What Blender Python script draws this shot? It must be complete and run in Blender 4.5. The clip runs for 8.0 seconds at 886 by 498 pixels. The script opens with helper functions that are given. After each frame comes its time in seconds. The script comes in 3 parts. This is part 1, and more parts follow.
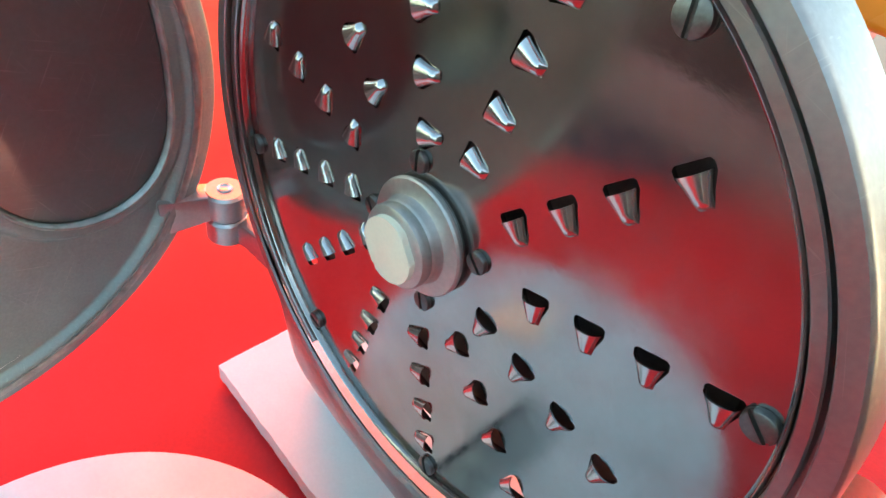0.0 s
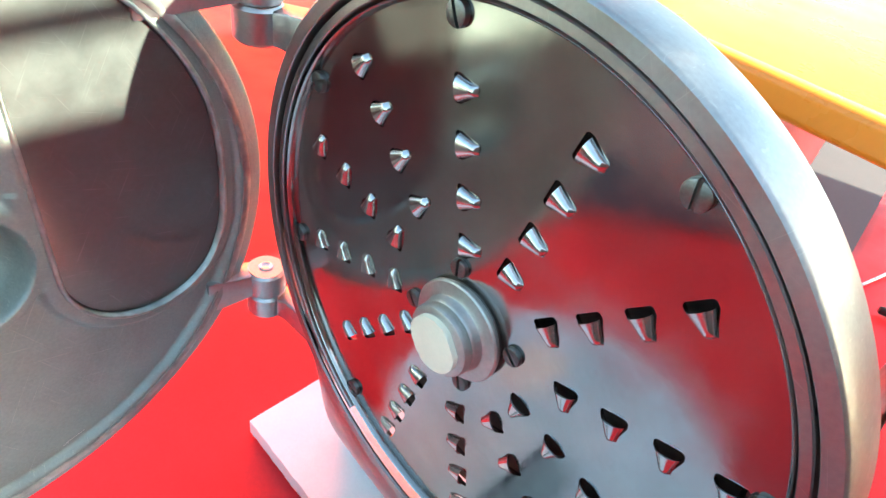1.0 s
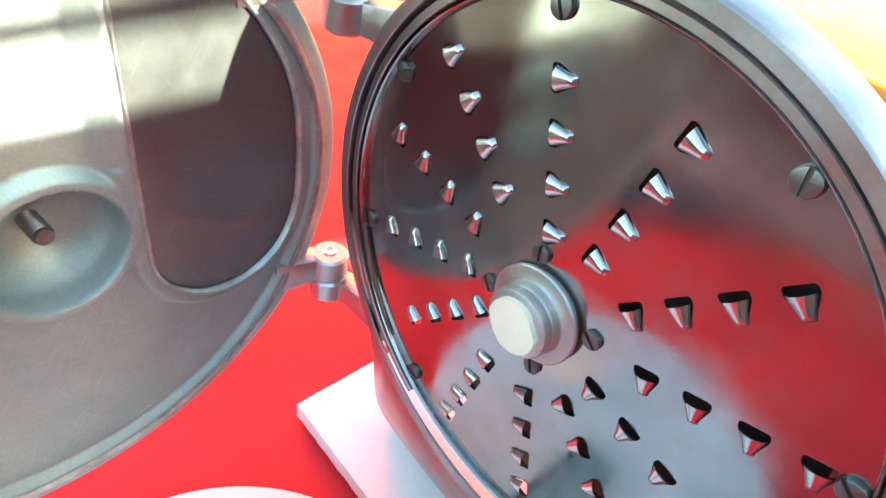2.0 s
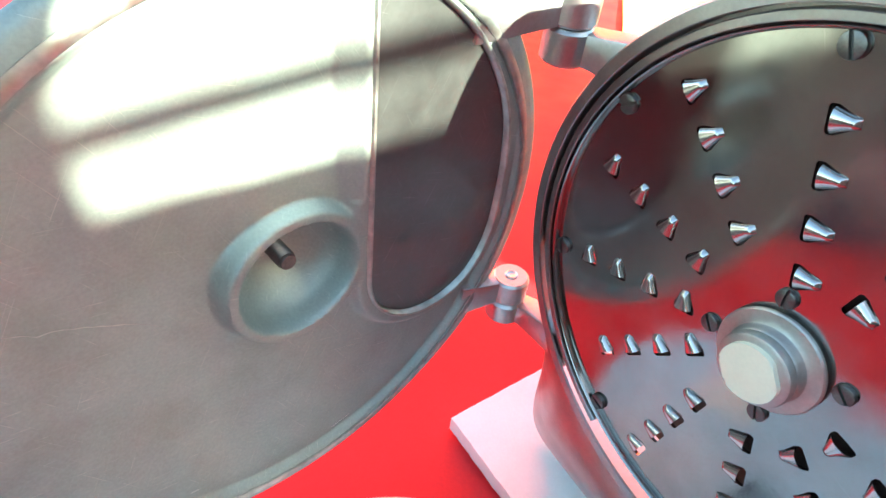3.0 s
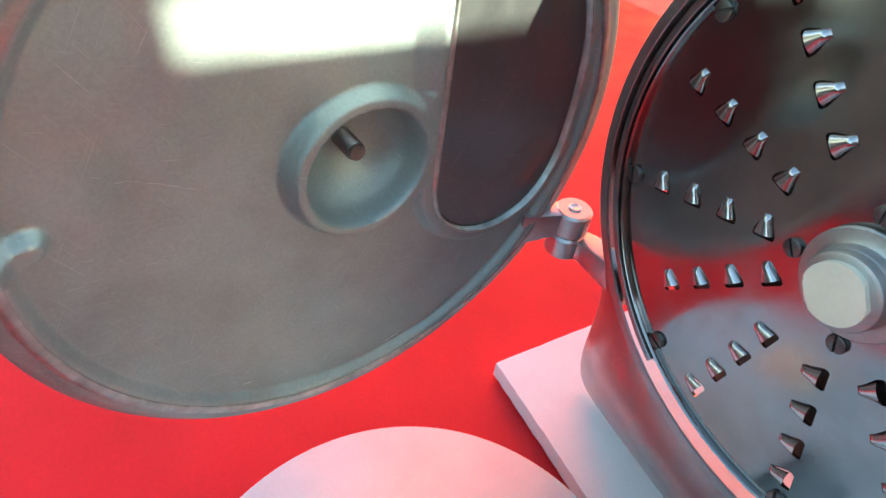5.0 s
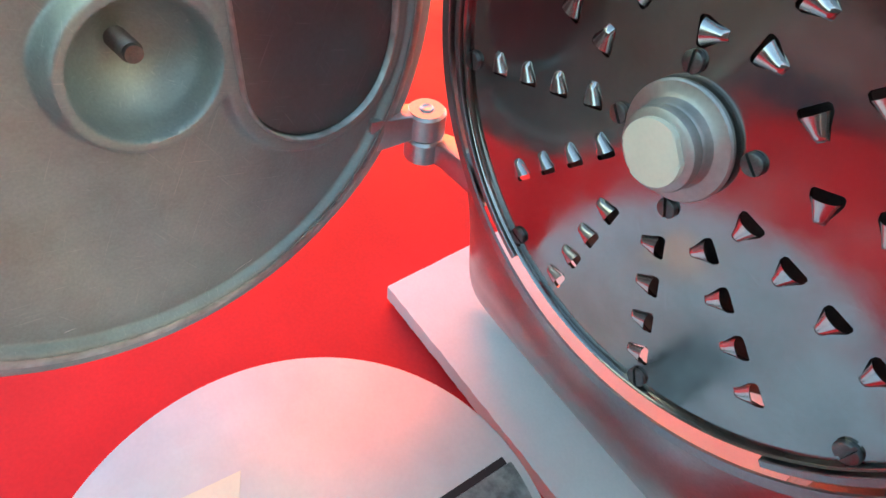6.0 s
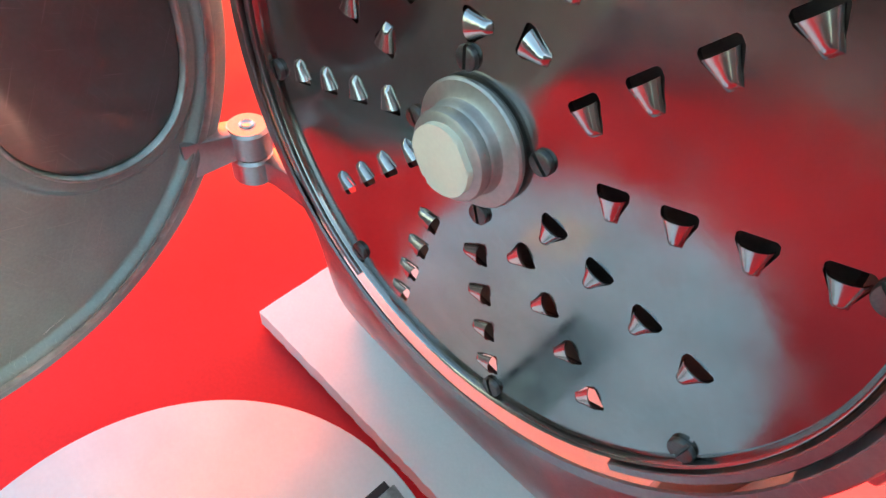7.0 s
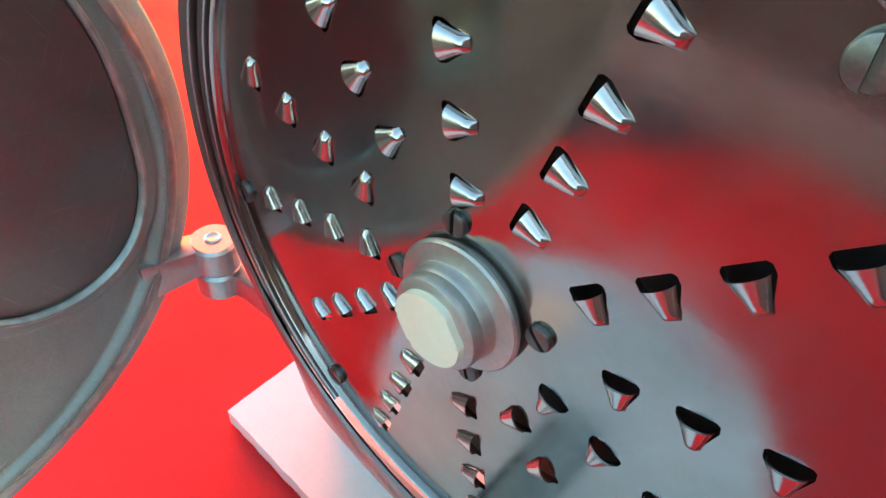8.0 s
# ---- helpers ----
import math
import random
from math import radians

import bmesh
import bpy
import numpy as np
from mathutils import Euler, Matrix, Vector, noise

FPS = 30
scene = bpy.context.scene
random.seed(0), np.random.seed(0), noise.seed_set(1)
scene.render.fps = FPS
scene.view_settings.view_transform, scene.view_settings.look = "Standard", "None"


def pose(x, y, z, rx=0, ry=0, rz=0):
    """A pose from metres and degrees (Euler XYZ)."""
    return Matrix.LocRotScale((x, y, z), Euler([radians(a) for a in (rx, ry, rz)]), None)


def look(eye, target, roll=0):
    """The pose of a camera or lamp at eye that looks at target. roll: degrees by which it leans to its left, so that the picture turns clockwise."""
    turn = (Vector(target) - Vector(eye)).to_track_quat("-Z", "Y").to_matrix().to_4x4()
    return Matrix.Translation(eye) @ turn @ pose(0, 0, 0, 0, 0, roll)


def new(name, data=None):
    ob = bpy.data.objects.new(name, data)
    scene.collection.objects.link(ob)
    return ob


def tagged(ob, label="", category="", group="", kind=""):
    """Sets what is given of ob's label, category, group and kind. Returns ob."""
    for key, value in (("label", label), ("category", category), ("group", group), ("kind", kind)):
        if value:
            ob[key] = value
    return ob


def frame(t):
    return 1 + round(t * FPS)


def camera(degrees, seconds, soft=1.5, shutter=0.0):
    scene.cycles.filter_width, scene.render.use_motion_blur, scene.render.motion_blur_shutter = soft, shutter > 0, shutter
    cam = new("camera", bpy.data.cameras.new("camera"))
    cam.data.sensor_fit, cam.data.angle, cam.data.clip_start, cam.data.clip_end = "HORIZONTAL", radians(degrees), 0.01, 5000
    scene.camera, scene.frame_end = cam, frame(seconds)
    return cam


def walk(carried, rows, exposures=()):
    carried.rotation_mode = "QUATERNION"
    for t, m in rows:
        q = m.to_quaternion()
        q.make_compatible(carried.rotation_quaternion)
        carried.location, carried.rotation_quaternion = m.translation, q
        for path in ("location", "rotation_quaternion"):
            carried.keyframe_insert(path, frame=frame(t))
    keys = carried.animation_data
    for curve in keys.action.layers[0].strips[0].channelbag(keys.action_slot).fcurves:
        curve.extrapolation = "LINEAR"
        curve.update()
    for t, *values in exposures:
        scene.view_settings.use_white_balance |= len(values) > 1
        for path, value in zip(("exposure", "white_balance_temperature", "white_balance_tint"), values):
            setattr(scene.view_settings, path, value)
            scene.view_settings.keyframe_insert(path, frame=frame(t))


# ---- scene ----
# Camera and walk
cam = camera(71.62, 8.0, soft=1.5)
ROWS = [
    (0.0, 0.0863, -0.0935, 0.3163, 47.93, -9.88, 48.71),
    (0.5, 0.0808, -0.1114, 0.3454, 49.54, -10.15, 48.43),
    (1.0, 0.0777, -0.1089, 0.3459, 50.19, -9.23, 47.66),
    (1.2, 0.0748, -0.1089, 0.3448, 50.20, -9.31, 47.89),
    (2.3, 0.0664, -0.1398, 0.3427, 49.69, -9.45, 51.24),
    (2.5, 0.0594, -0.1450, 0.3440, 49.49, -7.85, 52.89),
    (3.0, 0.0404, -0.1606, 0.3448, 49.13, -5.69, 57.81),
    (3.5, 0.0303, -0.1647, 0.3547, 50.00, -4.81, 59.44),
    (4.0, 0.0316, -0.1673, 0.3494, 50.09, -4.89, 60.86),
    (4.2, 0.0323, -0.1674, 0.3429, 49.57, -5.30, 60.94),
    (5.3, 0.0565, -0.1735, 0.3143, 45.07, -5.90, 64.59),
    (5.5, 0.0590, -0.1633, 0.3107, 43.46, -5.08, 62.74),
    (6.0, 0.0689, -0.1375, 0.3042, 42.55, -5.45, 55.44),
    (6.5, 0.0707, -0.1179, 0.3085, 42.04, -4.48, 50.11),
    (7.0, 0.0769, -0.0977, 0.3022, 42.37, -4.97, 45.73),
    (7.5, 0.0667, -0.0937, 0.3088, 42.56, -4.81, 44.20),
    (8.0, 0.0512, -0.0781, 0.3141, 45.51, -6.03, 43.12),
]
walk(cam, [(t, pose(x, y, z, rx, ry, rz)) for t, x, y, z, rx, ry, rz in ROWS],
     exposures=[(0.0, 3.06, 8000, -12), (0.5, 3.27, 7400, -11), (1.2, 3.32, 7400, -9), (2.5, 3.60, 7500, -9), (3.0, 3.18, 7300, -9), (3.5, 2.92, 7000, -9), (4.0, 2.30, 6800, -9),
                (5.5, 2.88, 7500, -10), (6.5, 2.76, 7800, -12), (7.5, 3.18, 8100, -14), (8.0, 3.16, 8100, -16)])

# World, sun, exposure
SUN_TO = Vector((3.1, 1.0, 1.35)).normalized()
SUN_EL = math.asin(SUN_TO.z)
SUN_AZ = math.atan2(SUN_TO.x, SUN_TO.y)
world = bpy.data.worlds.new("world")
scene.world = world
world.use_nodes = True
sky = world.node_tree.nodes.new("ShaderNodeTexSky")
sky.sky_type = "NISHITA"
sky.sun_disc = False
sky.sun_elevation, sky.sun_rotation = SUN_EL, SUN_AZ
sky.air_density, sky.dust_density = 0.8, 0.95
background = world.node_tree.nodes["Background"]
background.inputs["Strength"].default_value = 0.10
world.node_tree.links.new(sky.outputs[0], background.inputs["Color"])
sun = new("sun", bpy.data.lights.new("sun", "SUN"))
sun.data.energy, sun.data.angle, sun.data.color = 5.0, radians(0.5), (1.0, 0.965, 0.91)
sun.matrix_world = look((0, 0, 3), Vector((0, 0, 3)) - SUN_TO)


# Materials
def material(name, color, rough=0.5, metal=0.0, grain=0.0, grain_scale=400.0, bump=0.0, bump_scale=600.0,
             stain=0.0, stain_scale=25.0, rough_var=0.0, coat=0.0, brushed=None, scratch=0.0, radial=0.0, turn_axis="Z", soil=0.0):
    mat = bpy.data.materials.new(name)
    mat.use_nodes = True
    nt = mat.node_tree
    n, l = nt.nodes, nt.links
    bsdf = n["Principled BSDF"]
    bsdf.inputs["Metallic"].default_value = metal
    bsdf.inputs["Roughness"].default_value = rough
    bsdf.inputs["Coat Weight"].default_value = coat
    bsdf.inputs["Base Color"].default_value = (*color, 1)
    tc = n.new("ShaderNodeTexCoord")

    def noise_node(scale, detail=4.0, vec=None):
        t = n.new("ShaderNodeTexNoise")
        t.inputs["Scale"].default_value = scale
        t.inputs["Detail"].default_value = detail
        l.new(vec if vec else tc.outputs["Object"], t.inputs["Vector"])
        return t.outputs["Fac"]

    def ramp(value, lo, hi):
        m = n.new("ShaderNodeMapRange")
        m.inputs["From Min"].default_value, m.inputs["From Max"].default_value = 0.3, 0.7
        m.inputs["To Min"].default_value, m.inputs["To Max"].default_value = lo, hi
        l.new(value, m.inputs["Value"])
        return m.outputs["Result"]

    big, fine = noise_node(stain_scale), noise_node(grain_scale)
    if stain or grain:
        a, b = ramp(big, 1 - stain, 1 + stain), ramp(fine, 1 - grain, 1 + grain)
        mul = n.new("ShaderNodeMath")
        mul.operation = "MULTIPLY"
        l.new(a, mul.inputs[0]), l.new(b, mul.inputs[1])
        mix = n.new("ShaderNodeVectorMath")
        mix.operation = "SCALE"
        mix.inputs[0].default_value = color
        l.new(mul.outputs[0], mix.inputs["Scale"])
        l.new(mix.outputs[0], bsdf.inputs["Base Color"])
    if rough_var:
        l.new(ramp(noise_node(stain_scale * 2.3), rough - rough_var, rough + rough_var), bsdf.inputs["Roughness"])
    if radial:
        tan = n.new("ShaderNodeTangent")
        tan.direction_type, tan.axis = "RADIAL", turn_axis
        l.new(tan.outputs[0], bsdf.inputs["Tangent"])
        bsdf.inputs["Anisotropic"].default_value = radial
        bsdf.inputs["Anisotropic Rotation"].default_value = 0.25
    if scratch:
        # thin scratches: narrow bands of stretched, turned noise lighten the finish
        total = None
        for turn, scale in ((0.5, (2600, 300, 50)), (1.25, (2300, 300, 65)), (2.6, (2900, 300, 40))):
            rot = n.new("ShaderNodeMapping")
            rot.inputs["Rotation"].default_value = (0, turn, 0)
            l.new(tc.outputs["Object"], rot.inputs["Vector"])
            mp = n.new("ShaderNodeMapping")
            mp.inputs["Scale"].default_value = scale
            l.new(rot.outputs[0], mp.inputs["Vector"])
            v = noise_node(1.0, 1.0, mp.outputs[0])
            m = n.new("ShaderNodeMapRange")
            m.inputs["From Min"].default_value, m.inputs["From Max"].default_value = 0.71, 0.79
            l.new(v, m.inputs["Value"])
            if total is None:
                total = m.outputs["Result"]
            else:
                ad = n.new("ShaderNodeMath")
                ad.operation, ad.use_clamp = "ADD", True
                l.new(total, ad.inputs[0]), l.new(m.outputs["Result"], ad.inputs[1])
                total = ad.outputs[0]
        sc = n.new("ShaderNodeMath")
        sc.operation = "MULTIPLY"
        sc.inputs[1].default_value = scratch * 0.5
        l.new(total, sc.inputs[0])
        light = n.new("ShaderNodeMix")
        light.data_type = "RGBA"
        light.inputs[7].default_value = (0.80, 0.80, 0.78, 1)
        old = bsdf.inputs["Base Color"].links
        if old:
            l.new(old[0].from_socket, light.inputs[6])
        else:
            light.inputs[6].default_value = (*color, 1)
        l.new(sc.outputs[0], light.inputs[0])
        l.new(light.outputs[2], bsdf.inputs["Base Color"])
    if soil:
        # olive-brown soiling in loose patches
        mk = n.new("ShaderNodeMapRange")
        mk.inputs["From Min"].default_value, mk.inputs["From Max"].default_value = 0.52, 0.72
        mk.inputs["To Max"].default_value = soil
        l.new(noise_node(38.0, 6.0), mk.inputs["Value"])
        dirt = n.new("ShaderNodeMix")
        dirt.data_type = "RGBA"
        dirt.inputs[7].default_value = (0.16, 0.145, 0.09, 1)
        l.new(bsdf.inputs["Base Color"].links[0].from_socket, dirt.inputs[6])
        l.new(mk.outputs["Result"], dirt.inputs[0])
        l.new(dirt.outputs[2], bsdf.inputs["Base Color"])
    height = None
    if brushed:
        mp = n.new("ShaderNodeMapping")
        mp.inputs["Scale"].default_value = brushed
        l.new(tc.outputs["Object"], mp.inputs["Vector"])
        height = noise_node(1.0, 3.0, mp.outputs[0])
    elif bump:
        height = noise_node(bump_scale, 5.0)
    if bump:
        bp = n.new("ShaderNodeBump")
        bp.inputs["Strength"].default_value = bump
        bp.inputs["Distance"].default_value = 0.0006
        l.new(height, bp.inputs["Height"])
        l.new(bp.outputs[0], bsdf.inputs["Normal"])
    return mat


CAST = material("cast_aluminium", (0.345, 0.405, 0.388), 0.56, 0.74, 0.06, 900, 0.15, 1100, 0.13, 24, 0.07, scratch=0.45, soil=0.2)
MACHINED = material("machined_aluminium", (0.66, 0.67, 0.68), 0.3, 1.0, 0.06, 700, 0.06, 1500, 0.08, 40, 0.06)
PLATE = material("polished_steel", (0.37, 0.362, 0.352), 0.14, 1.0, 0.03, 500, 0.012, 700, 0.16, 28, 0.07, scratch=0.3)
FEED = material("worn_polished_plate", (0.21, 0.225, 0.225), 0.42, 1.0, 0.04, 600, 0.03, 900, 0.06, 30, 0.04, coat=1.0, scratch=0.3)
FEED.node_tree.nodes["Principled BSDF"].inputs["Coat Roughness"].default_value = 0.08
RINGS = material("grey_flange_metal", (0.36, 0.355, 0.355), 0.36, 1.0, 0.06, 700, 0.06, 1300, 0.12, 30, 0.08, scratch=0.4)
# near-black base colour paints in the shade inside the casing
INSIDE = material("shade_dark_casting", (0.05, 0.047, 0.045), 0.6, 0.3, 0.1, 700, 0.1, 900, 0.2, 30)
PALE = material("pale_plinth", (0.42, 0.40, 0.40), 0.7, 0.0, 0.06, 200, 0.1, 200, 0.1, 4)
MAT = material("dark_grey_mat", (0.055, 0.05, 0.054), 0.7, 0.0, 0.06, 400, 0.2, 500, 0.1, 8)
TOOTH = material("stamped_steel", (0.58, 0.575, 0.57), 0.2, 1.0, 0.03, 900, 0.02, 900, 0.05, 60, 0.04)
SCREW = material("dark_steel", (0.17, 0.172, 0.168), 0.45, 1.0, 0.1, 1500, 0.1, 2500, 0.1, 200, 0.08)
IVORY = material("ivory_plastic", (0.88, 0.85, 0.68), 0.42, 0.0, 0.02, 800, 0.03, 900, 0.03, 80, 0.05)
RED = material("red_vinyl", (0.74, 0.027, 0.036), 0.40, 0.0, 0.04, 500, 0.20, 22, 0.11, 9, 0.12)
RED.node_tree.nodes["Principled BSDF"].inputs["Specular IOR Level"].default_value = 0.2
WHITE = material("white_board", (0.90, 0.88, 0.85), 0.45, 0.0, 0.02, 600, 0.05, 500, 0.03, 30, 0.05)
ORANGE = material("orange_plastic", (0.85, 0.26, 0.03), 0.3, 0.0, 0.02, 500, 0.02, 200, 0.04, 20, 0.05)
GREY = material("grey_paint", (0.32, 0.29, 0.30), 0.45, 0.0, 0.04, 500, 0.05, 500, 0.06, 12, 0.05)
# the paper scrap's yellow; on the rear sheet it stands in for sun glare
YELLOW = material("sunlit_yellow", (0.85, 0.55, 0.16), 0.7, 0.0, 0.04, 500, 0.1, 500, 0.05, 10, 0.05)
BLACK = material("black_slot", (0.012, 0.012, 0.014), 0.5, 0.0, 0.1, 600, 0.05, 600)
GROUND = material("grey_ground", (0.10, 0.095, 0.095), 0.85, 0.0, 0.15, 120, 0.3, 200, 0.2, 3)
BLADE = material("stained_steel", (0.36, 0.37, 0.35), 0.4, 1.0, 0.25, 300, 0.1, 900, 0.3, 90, 0.1)
DARK = material("dark_wall", (0.075, 0.066, 0.062), 0.8, 0.0, 0.1, 120, 0.1, 200, 0.15, 3)
REDWALL = material("red_canvas", (0.78, 0.10, 0.05), 0.8, 0.0, 0.05, 200, 0.1, 300, 0.08, 3)
REDWALL.node_tree.nodes["Principled BSDF"].inputs["Specular IOR Level"].default_value = 0.1
DULL = material("dull_aluminium", (0.50, 0.505, 0.51), 0.38, 1.0, 0.06, 700, 0.08, 1300, 0.12, 24, 0.08, scratch=0.4)
FLANGE = material("turned_flange", (0.37, 0.37, 0.37), 0.42, 1.0, 0.06, 700, 0.05, 1300, 0.12, 30, 0.08, scratch=0.3, radial=0.35, turn_axis="Y")
TURNED = material("turned_aluminium", (0.76, 0.75, 0.74), 0.5, 0.78, 0.02, 500, 0.03, 900, 0.06, 30, 0.06, radial=0.35)


WORN = material("worn_rim", (0.44, 0.47, 0.45), 0.46, 1.0, 0.16, 260, 0.25, 420, 0.2, 70, 0.1, scratch=0.6)
SKIRT = material("smooth_skirt_metal", (0.40, 0.398, 0.395), 0.37, 1.0, 0.06, 700, 0.05, 1300, 0.14, 30, 0.08, scratch=0.4)
BROWN = material("dull_brown_metal", (0.20, 0.155, 0.145), 0.5, 0.6, 0.1, 700, 0.1, 900, 0.2, 30)
SATIN = material("satin_aluminium", (0.53, 0.522, 0.50), 0.52, 1.0, 0.06, 700, 0.06, 1500, 0.08, 40, 0.06)


# Mesh helpers
def finish(name, bm, mat, parent=None, label="", smooth=35.0, m=None):
    bmesh.ops.recalc_face_normals(bm, faces=bm.faces)
    if smooth:
        for f in bm.faces:
            f.smooth = True
        for e in bm.edges:
            if len(e.link_faces) == 2 and e.calc_face_angle(0) > radians(smooth):
                e.smooth = False
    me = bpy.data.meshes.new(name)
    bm.to_mesh(me)
    bm.free()
    me.materials.append(mat)
    ob = new(name, me)
    ob.parent = parent
    if m:
        ob.matrix_basis = m
    if label:
        ob["label"] = label
    return ob


def part(name, bm, mat, parent, label="", smooth=35.0, m=None):
    return finish(name, bm, mat, parent, label, smooth, m)


def thing(name, label, category, m=None, group=""):
    e = new(name)
    e.empty_display_size = 0.02
    if m:
        e.matrix_basis = m
    return tagged(e, label, category, group)


def lathe(profile, steps=96, a0=0.0, a1=360.0, closed=True):
    """Turns (radius, y) pairs round the y axis; closed joins the last pair to the first."""
    bm = bmesh.new()
    full = abs(a1 - a0) >= 359.9
    count = steps if full else steps + 1
    rings = []
    for i in range(count):
        a = radians(a0 + (a1 - a0) * i / steps)
        rings.append([bm.verts.new((r * math.cos(a), y, r * math.sin(a))) for r, y in profile])
    k = len(profile)
    for i in range(steps):
        p, q = rings[i], rings[(i + 1) % count]
        for j in range(k if closed else k - 1):
            bm.faces.new((p[j], p[(j + 1) % k], q[(j + 1) % k], q[j]))
    if not full and closed:
        bm.faces.new(rings[0]), bm.faces.new(rings[-1][::-1])
    bmesh.ops.remove_doubles(bm, verts=bm.verts, dist=1e-6)
    return bm


def prism(outline, y0, y1, bevel=0.0, segments=2):
    """A plate with the outline (x, z), from y0 to y1."""
    bm = bmesh.new()
    a = [bm.verts.new((x, y0, z)) for x, z in outline]
    b = [bm.verts.new((x, y1, z)) for x, z in outline]
    n = len(outline)
    bm.faces.new(a), bm.faces.new(b[::-1])
    for i in range(n):
        bm.faces.new((a[i], b[i], b[(i + 1) % n], a[(i + 1) % n]))
    if bevel:
        bmesh.ops.bevel(bm, geom=bm.edges[:], offset=bevel, segments=segments, affect="EDGES", profile=0.5)
    return bm


def box(x0, x1, y0, y1, z0, z1, bevel=0.0, segments=2):
    return prism([(x0, z0), (x1, z0), (x1, z1), (x0, z1)], y0, y1, bevel, segments)


def arc(cx, cz, r, a0, a1, n):
    return [(cx + r * math.cos(radians(a0 + (a1 - a0) * i / n)), cz + r * math.sin(radians(a0 + (a1 - a0) * i / n)))
            for i in range(n + 1)]


# Ground, table
AXIS_Z = 0.208
bm = bmesh.new()
bmesh.ops.create_grid(bm, x_segments=40, y_segments=40, size=60)
ground = finish("ground", bm, GROUND, None, "", 0, pose(0, 0, -0.76))
tagged(ground, "grey pavement in shade below the table", "ground", kind="structure")

table = thing("table", "table covered with glossy bright red vinyl cloth", "table", pose(-0.55, 0.62, 0))
bm = bmesh.new()
nx, ny, wx, wy = 170, 140, 2.5, 2.28
grid = []
for j in range(ny + 1):
    row = []
    for i in range(nx + 1):
        x, y = (i / nx - 0.5) * wx, (j / ny - 0.5) * wy
        h = 0.0022 * noise.noise((x * 5, y * 5, 0.3)) + 0.0012 * noise.noise((x * 14 + y * 9, y * 12, 4.1))
        row.append(bm.verts.new((x, y, min(h - 0.0025, 0))))
    grid.append(row)
for j in range(ny):
    for i in range(nx):
        bm.faces.new((grid[j][i], grid[j][i + 1], grid[j + 1][i + 1], grid[j + 1][i]))
part("tablecloth", bm, RED, table, "glossy red vinyl with faint creases", 80)
bm = box(-wx / 2 + 0.01, wx / 2 - 0.01, -wy / 2 + 0.01, wy / 2 - 0.01, -0.04, -0.008, 0.004)
part("tabletop", bm, GREY, table)
for sx in (-1, 1):
    for sy in (-1, 1):
        part("leg", box(sx * 1.15 - 0.03, sx * 1.15 + 0.03, sy * 1.05 - 0.03, sy * 1.05 + 0.03, -0.76, -0.04, 0.004), GREY, table)

# Plain walls that close the place; the east ones are added sun blockers
def wall(name, b, mat, label):
    ob = finish(name, box(*b), mat, None, "", 0)
    return tagged(ob, label, "wall", kind="structure")


wall("wall_south", (-2.4, 0.9, -1.16, -1.10, -0.76, 0.30), DARK, "plain dark brown wall facing the cutter")
wall("wall_south_base", (-2.4, 0.9, -1.10, -1.08, -0.76, -0.16), PALE, "pale plinth at the foot of the wall")
def side_panel(name, x0, x1, outline, label):
    """A panel across x with the outline (y, z)."""
    bm = prism(outline, x0, x1)
    for v in bm.verts:
        v.co = (v.co.y, v.co.x, v.co.z)
    return tagged(finish(name, bm, DARK, None, "", 0), label, "wall", kind="structure")


# Unseen panels added to the east, cut to shape sunlight on lid and table
side_panel("sun_block_east", 0.90, 0.92, [(-1.10, -0.76), (0.284, -0.76), (0.284, 0.6815), (0.160, 0.6815), (0.157, 0.705), (0.165, 0.727), (0.178, 0.745), (0.192, 0.76), (0.192, 0.98), (-1.10, 0.98)],
          "unseen panel added to cast the shade edge on the lid")
side_panel("sun_block_rail", 0.90, 0.904, [(0.120, 0.6950), (0.284, 0.7085), (0.284, 0.7175), (0.120, 0.7040)], "unseen strip added to cast the dark band on the lid")
wall("sun_block_top", (0.90, 0.92, 0.192, 0.75, 0.756, 0.98), DARK, "unseen upper panel added to block the sun")
side_panel("sun_block_back", 0.90, 0.92, [(0.284, -0.76), (2.3, -0.76), (2.3, 0.22), (1.04, 0.22), (1.02, 0.69), (0.66, 0.69), (0.56, 0.62), (0.50, 0.61), (0.48, 0.22), (0.284, 0.22)],
          "unseen panel added to shade the table behind the cutter")
wall("wall_west", (-1.96, -1.9, 0.3, 2.3, -0.76, 2.3), REDWALL, "plain red cloth wall lit by the sun")

# White board under the outlet
board = thing("white_board", "white foam board with a rough cut edge under the cutter outlet", "board")
bm = bmesh.new()
rim_pts = []
steps = 60
for i in range(steps + 1):
    x = -0.1285 + (0.085 + 0.1285) * i / steps
    rim_pts.append((x, -0.0085 + 0.0035 * i / steps + 0.0006 * noise.noise((x * 160, 1.7, 0)) + 0.0004 * noise.noise((x * 420, 5, 0))))
rim_pts += [(0.085, 0.17)]
for i in range(24):
    y = 0.17 - 0.176 * (i / 24)
    rim_pts.append((-0.136 + 0.008 * (1 - (y + 0.006) / 0.176) * 0.9 + 0.0005 * noise.noise((y * 240, 9, 0)), y))
lo = [bm.verts.new((x, y, 0.0004)) for x, y in rim_pts]
hi = [bm.verts.new((x, y, 0.012)) for x, y in rim_pts]
bm.faces.new(hi), bm.faces.new(lo[::-1])
for i in range(len(rim_pts)):
    k = (i + 1) % len(rim_pts)
    bm.faces.new((lo[i], lo[k], hi[k], hi[i]))
part("board", bm, WHITE, board, "", 30)

